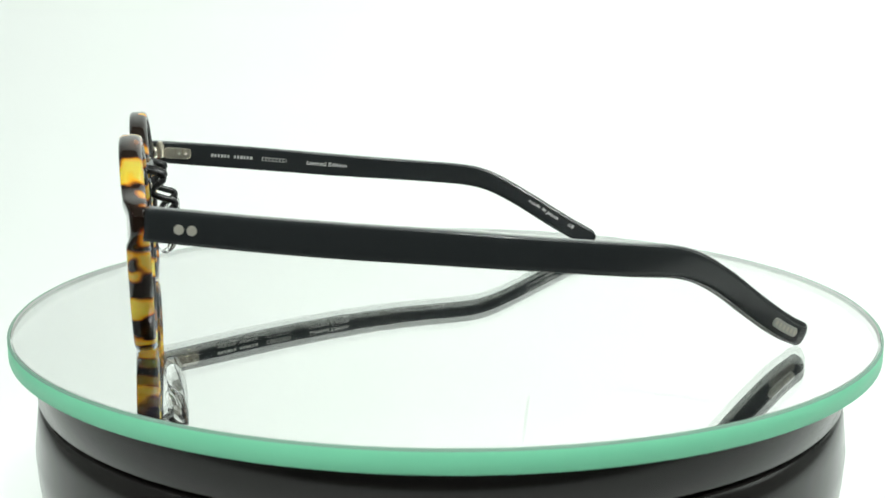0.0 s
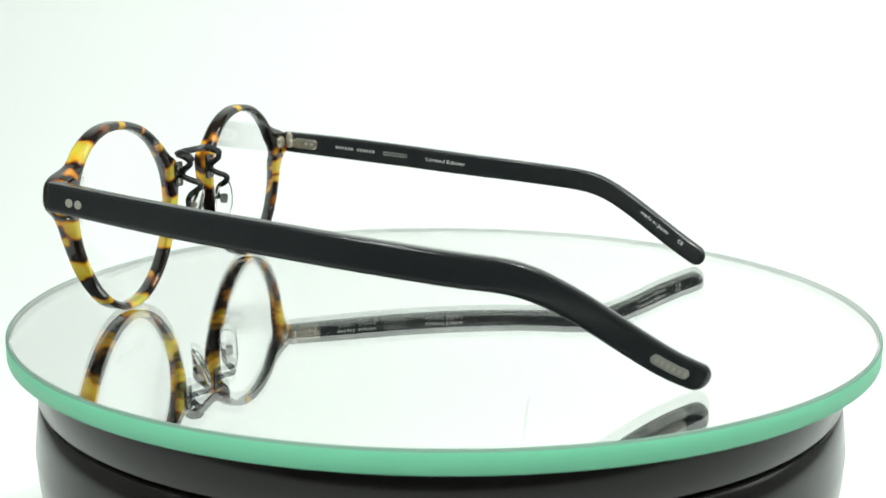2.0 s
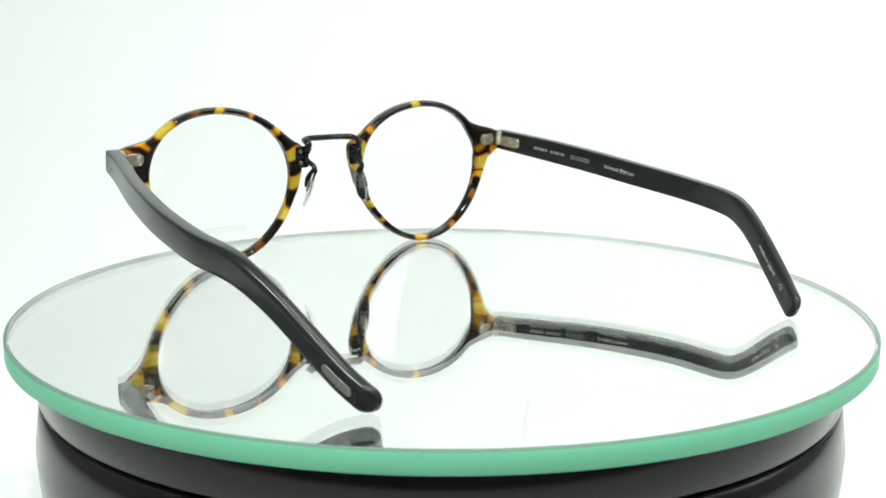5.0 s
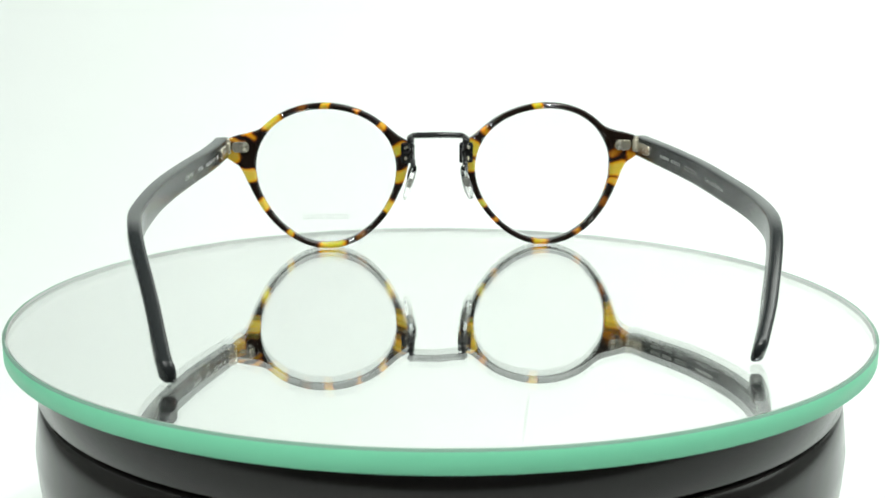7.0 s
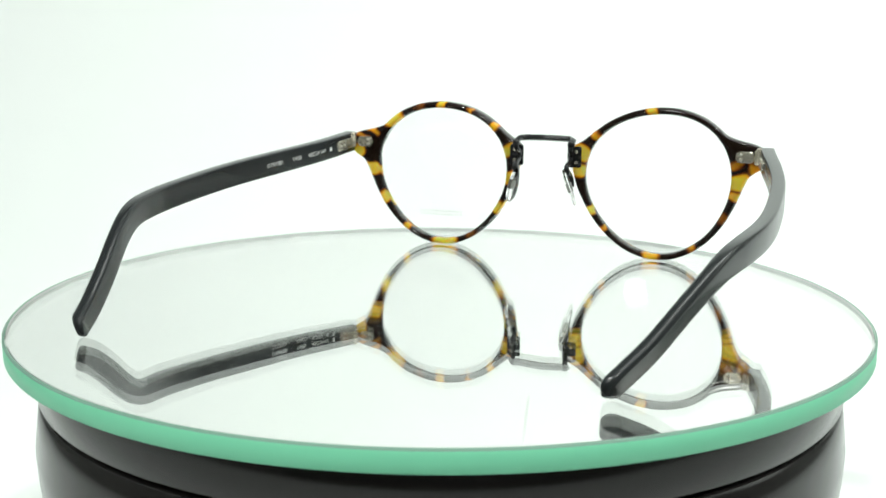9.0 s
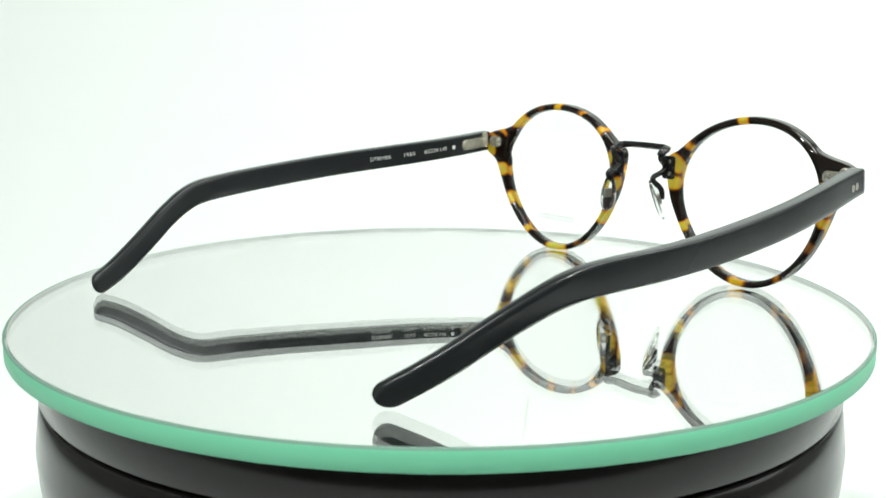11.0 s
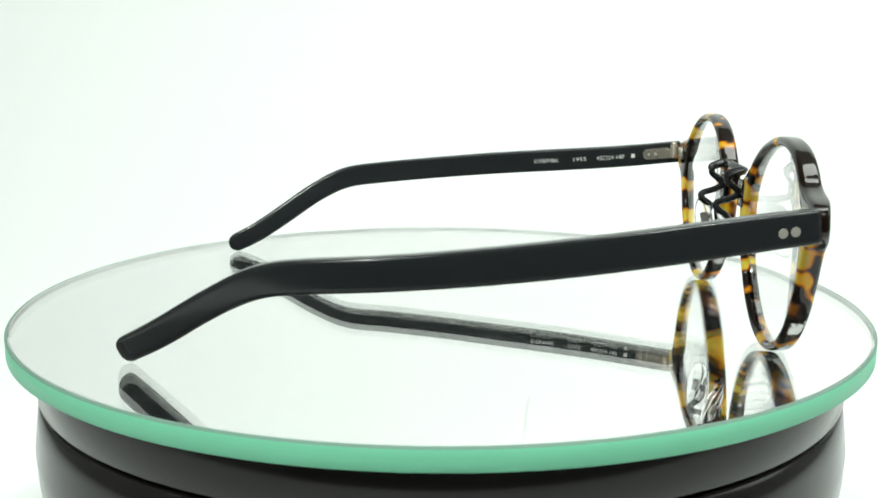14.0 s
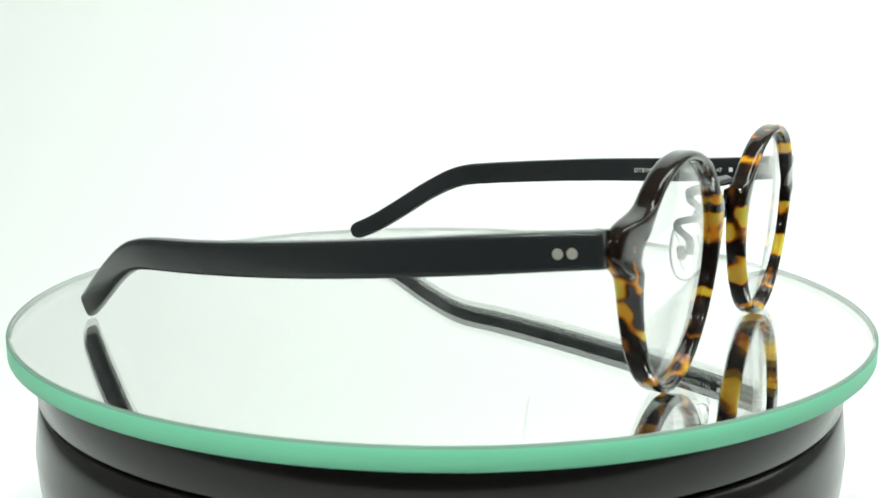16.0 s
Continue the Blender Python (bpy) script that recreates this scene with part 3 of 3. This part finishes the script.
def eyeglasses():
    root = empty("eyeglasses")
    for side in (-1, 1):
        rim(side, root)
        le = lens(side, root)
        if side < 0:
            lens_print(side, le)
        te = temple(side, root)
        for dy in ((-8.3, -10.6) if side < 0 else (-7.1, -9.5)):
            rivet(side, 1, dy, -0.25, 0.95, te)
        hinge(side, root)
        nose_side(side, root)
        if side > 0:
            s = temple_at(1, -19.5)
            bars(1, -1, [(s + 0.0 + 1.02 * k, 0.62 if k % 3 else 0.8, 0.46, 0.15) for k in range(13) if k != 6], te, PRINT_GREY)
            s = temple_at(1, -35.2)
            bars(1, -1, [(s + 1.1 * k, 0.8, 0.12, 0.15 + d) for k in range(7) for d in (-0.45, 0.45)] + [(s + 1.1 * k, 0.2, 0.5, 0.15) for k in range(8)], te, PRINT_GREY)
            lettering("Limited Edition", 1, -1, temple_at(1, -49.5), 1.25, 0.15, te, 1, length=12.9)
            lettering("made in Japan", 1, -1, temple_at(1, -120.5), 1.1, 0.6, te, 1, length=11.0)
            lettering("CE", 1, -1, temple_at(1, -132.0), 1.1, 0.6, te, 1, length=2.0)
        else:
            lettering("DTB/MBK", -1, -1, temple_at(-1, -46.5), 1.25, 0.0, te, -1, length=7.6)
            lettering("1955", -1, -1, temple_at(-1, -34.5), 1.2, 0.0, te, -1, length=4.0)
            lettering("45\u25a124 147", -1, -1, temple_at(-1, -27.5), 1.2, 0.0, te, -1, length=8.6)
            bars(-1, -1, [(temple_at(-1, -16.0), 1.1, 0.6, 0.0)], te, label="small square printed mark")
            # metal inlay on the tip
            s0 = temple_at(-1, -131.4)
            bm = bmesh.new()
            rings = []
            for k in range(25):
                a = -4.2 + 8.4 * k / 24
                hw = 1.05 * math.sqrt(max(0.02, 1 - max(0.0, (abs(a) - 3.2) / 1.0) ** 2))
                rings.append([bm.verts.new(on_temple(-1, 1, s0 + 4.2 + a, b * hw - 0.1, o)) for b, o in ((-1, -0.2), (-1, 0.05), (-0.8, 0.1), (0.8, 0.1), (1, 0.05), (1, -0.2))])
            for ra, rb in zip(rings, rings[1:]):
                for k in range(6):
                    bm.faces.new((ra[k], ra[(k + 1) % 6], rb[(k + 1) % 6], rb[k]))
            bm.faces.new(rings[0])
            bm.faces.new(rings[-1])
            part("inlay", bm, INLAY, te, "oblong grey metal inlay")
            bars(-1, 1, [(s0 + 1.0 + 1.25 * k, 0.7, 0.5, -0.1) for k in range(6)], te, RIVET, "worn engraved mark", out=0.13)
    bridge(root)
    return tagged(root, "round tortoiseshell eyeglasses with black temples, open, standing on the mirror plate", "eyeglasses")


GLASSES = eyeglasses()


# ---------------------------------------------------------------- what turns
TURN = -13.9516


def motions():
    rows_g, rows_p, rows_r = [], [], []
    steps = 160
    for k in range(steps + 1):
        t = 16.0 * k / steps
        spin = pose(0, 0, 0, 0, 0, TURN * t)
        rows_g.append((t, spin @ pose(-0.07347, -0.01239, 0.0, 0, 0, 104.063)))
        rows_p.append((t, pose(0.00042, 0.00088, 0.0) @ spin @ pose(0.00059, -0.00043, 0.0)))
        rows_r.append((t, spin))
    walk(GLASSES, rows_g)
    walk(PLATE, rows_p)
    walk(PLATTER, rows_r)


motions()
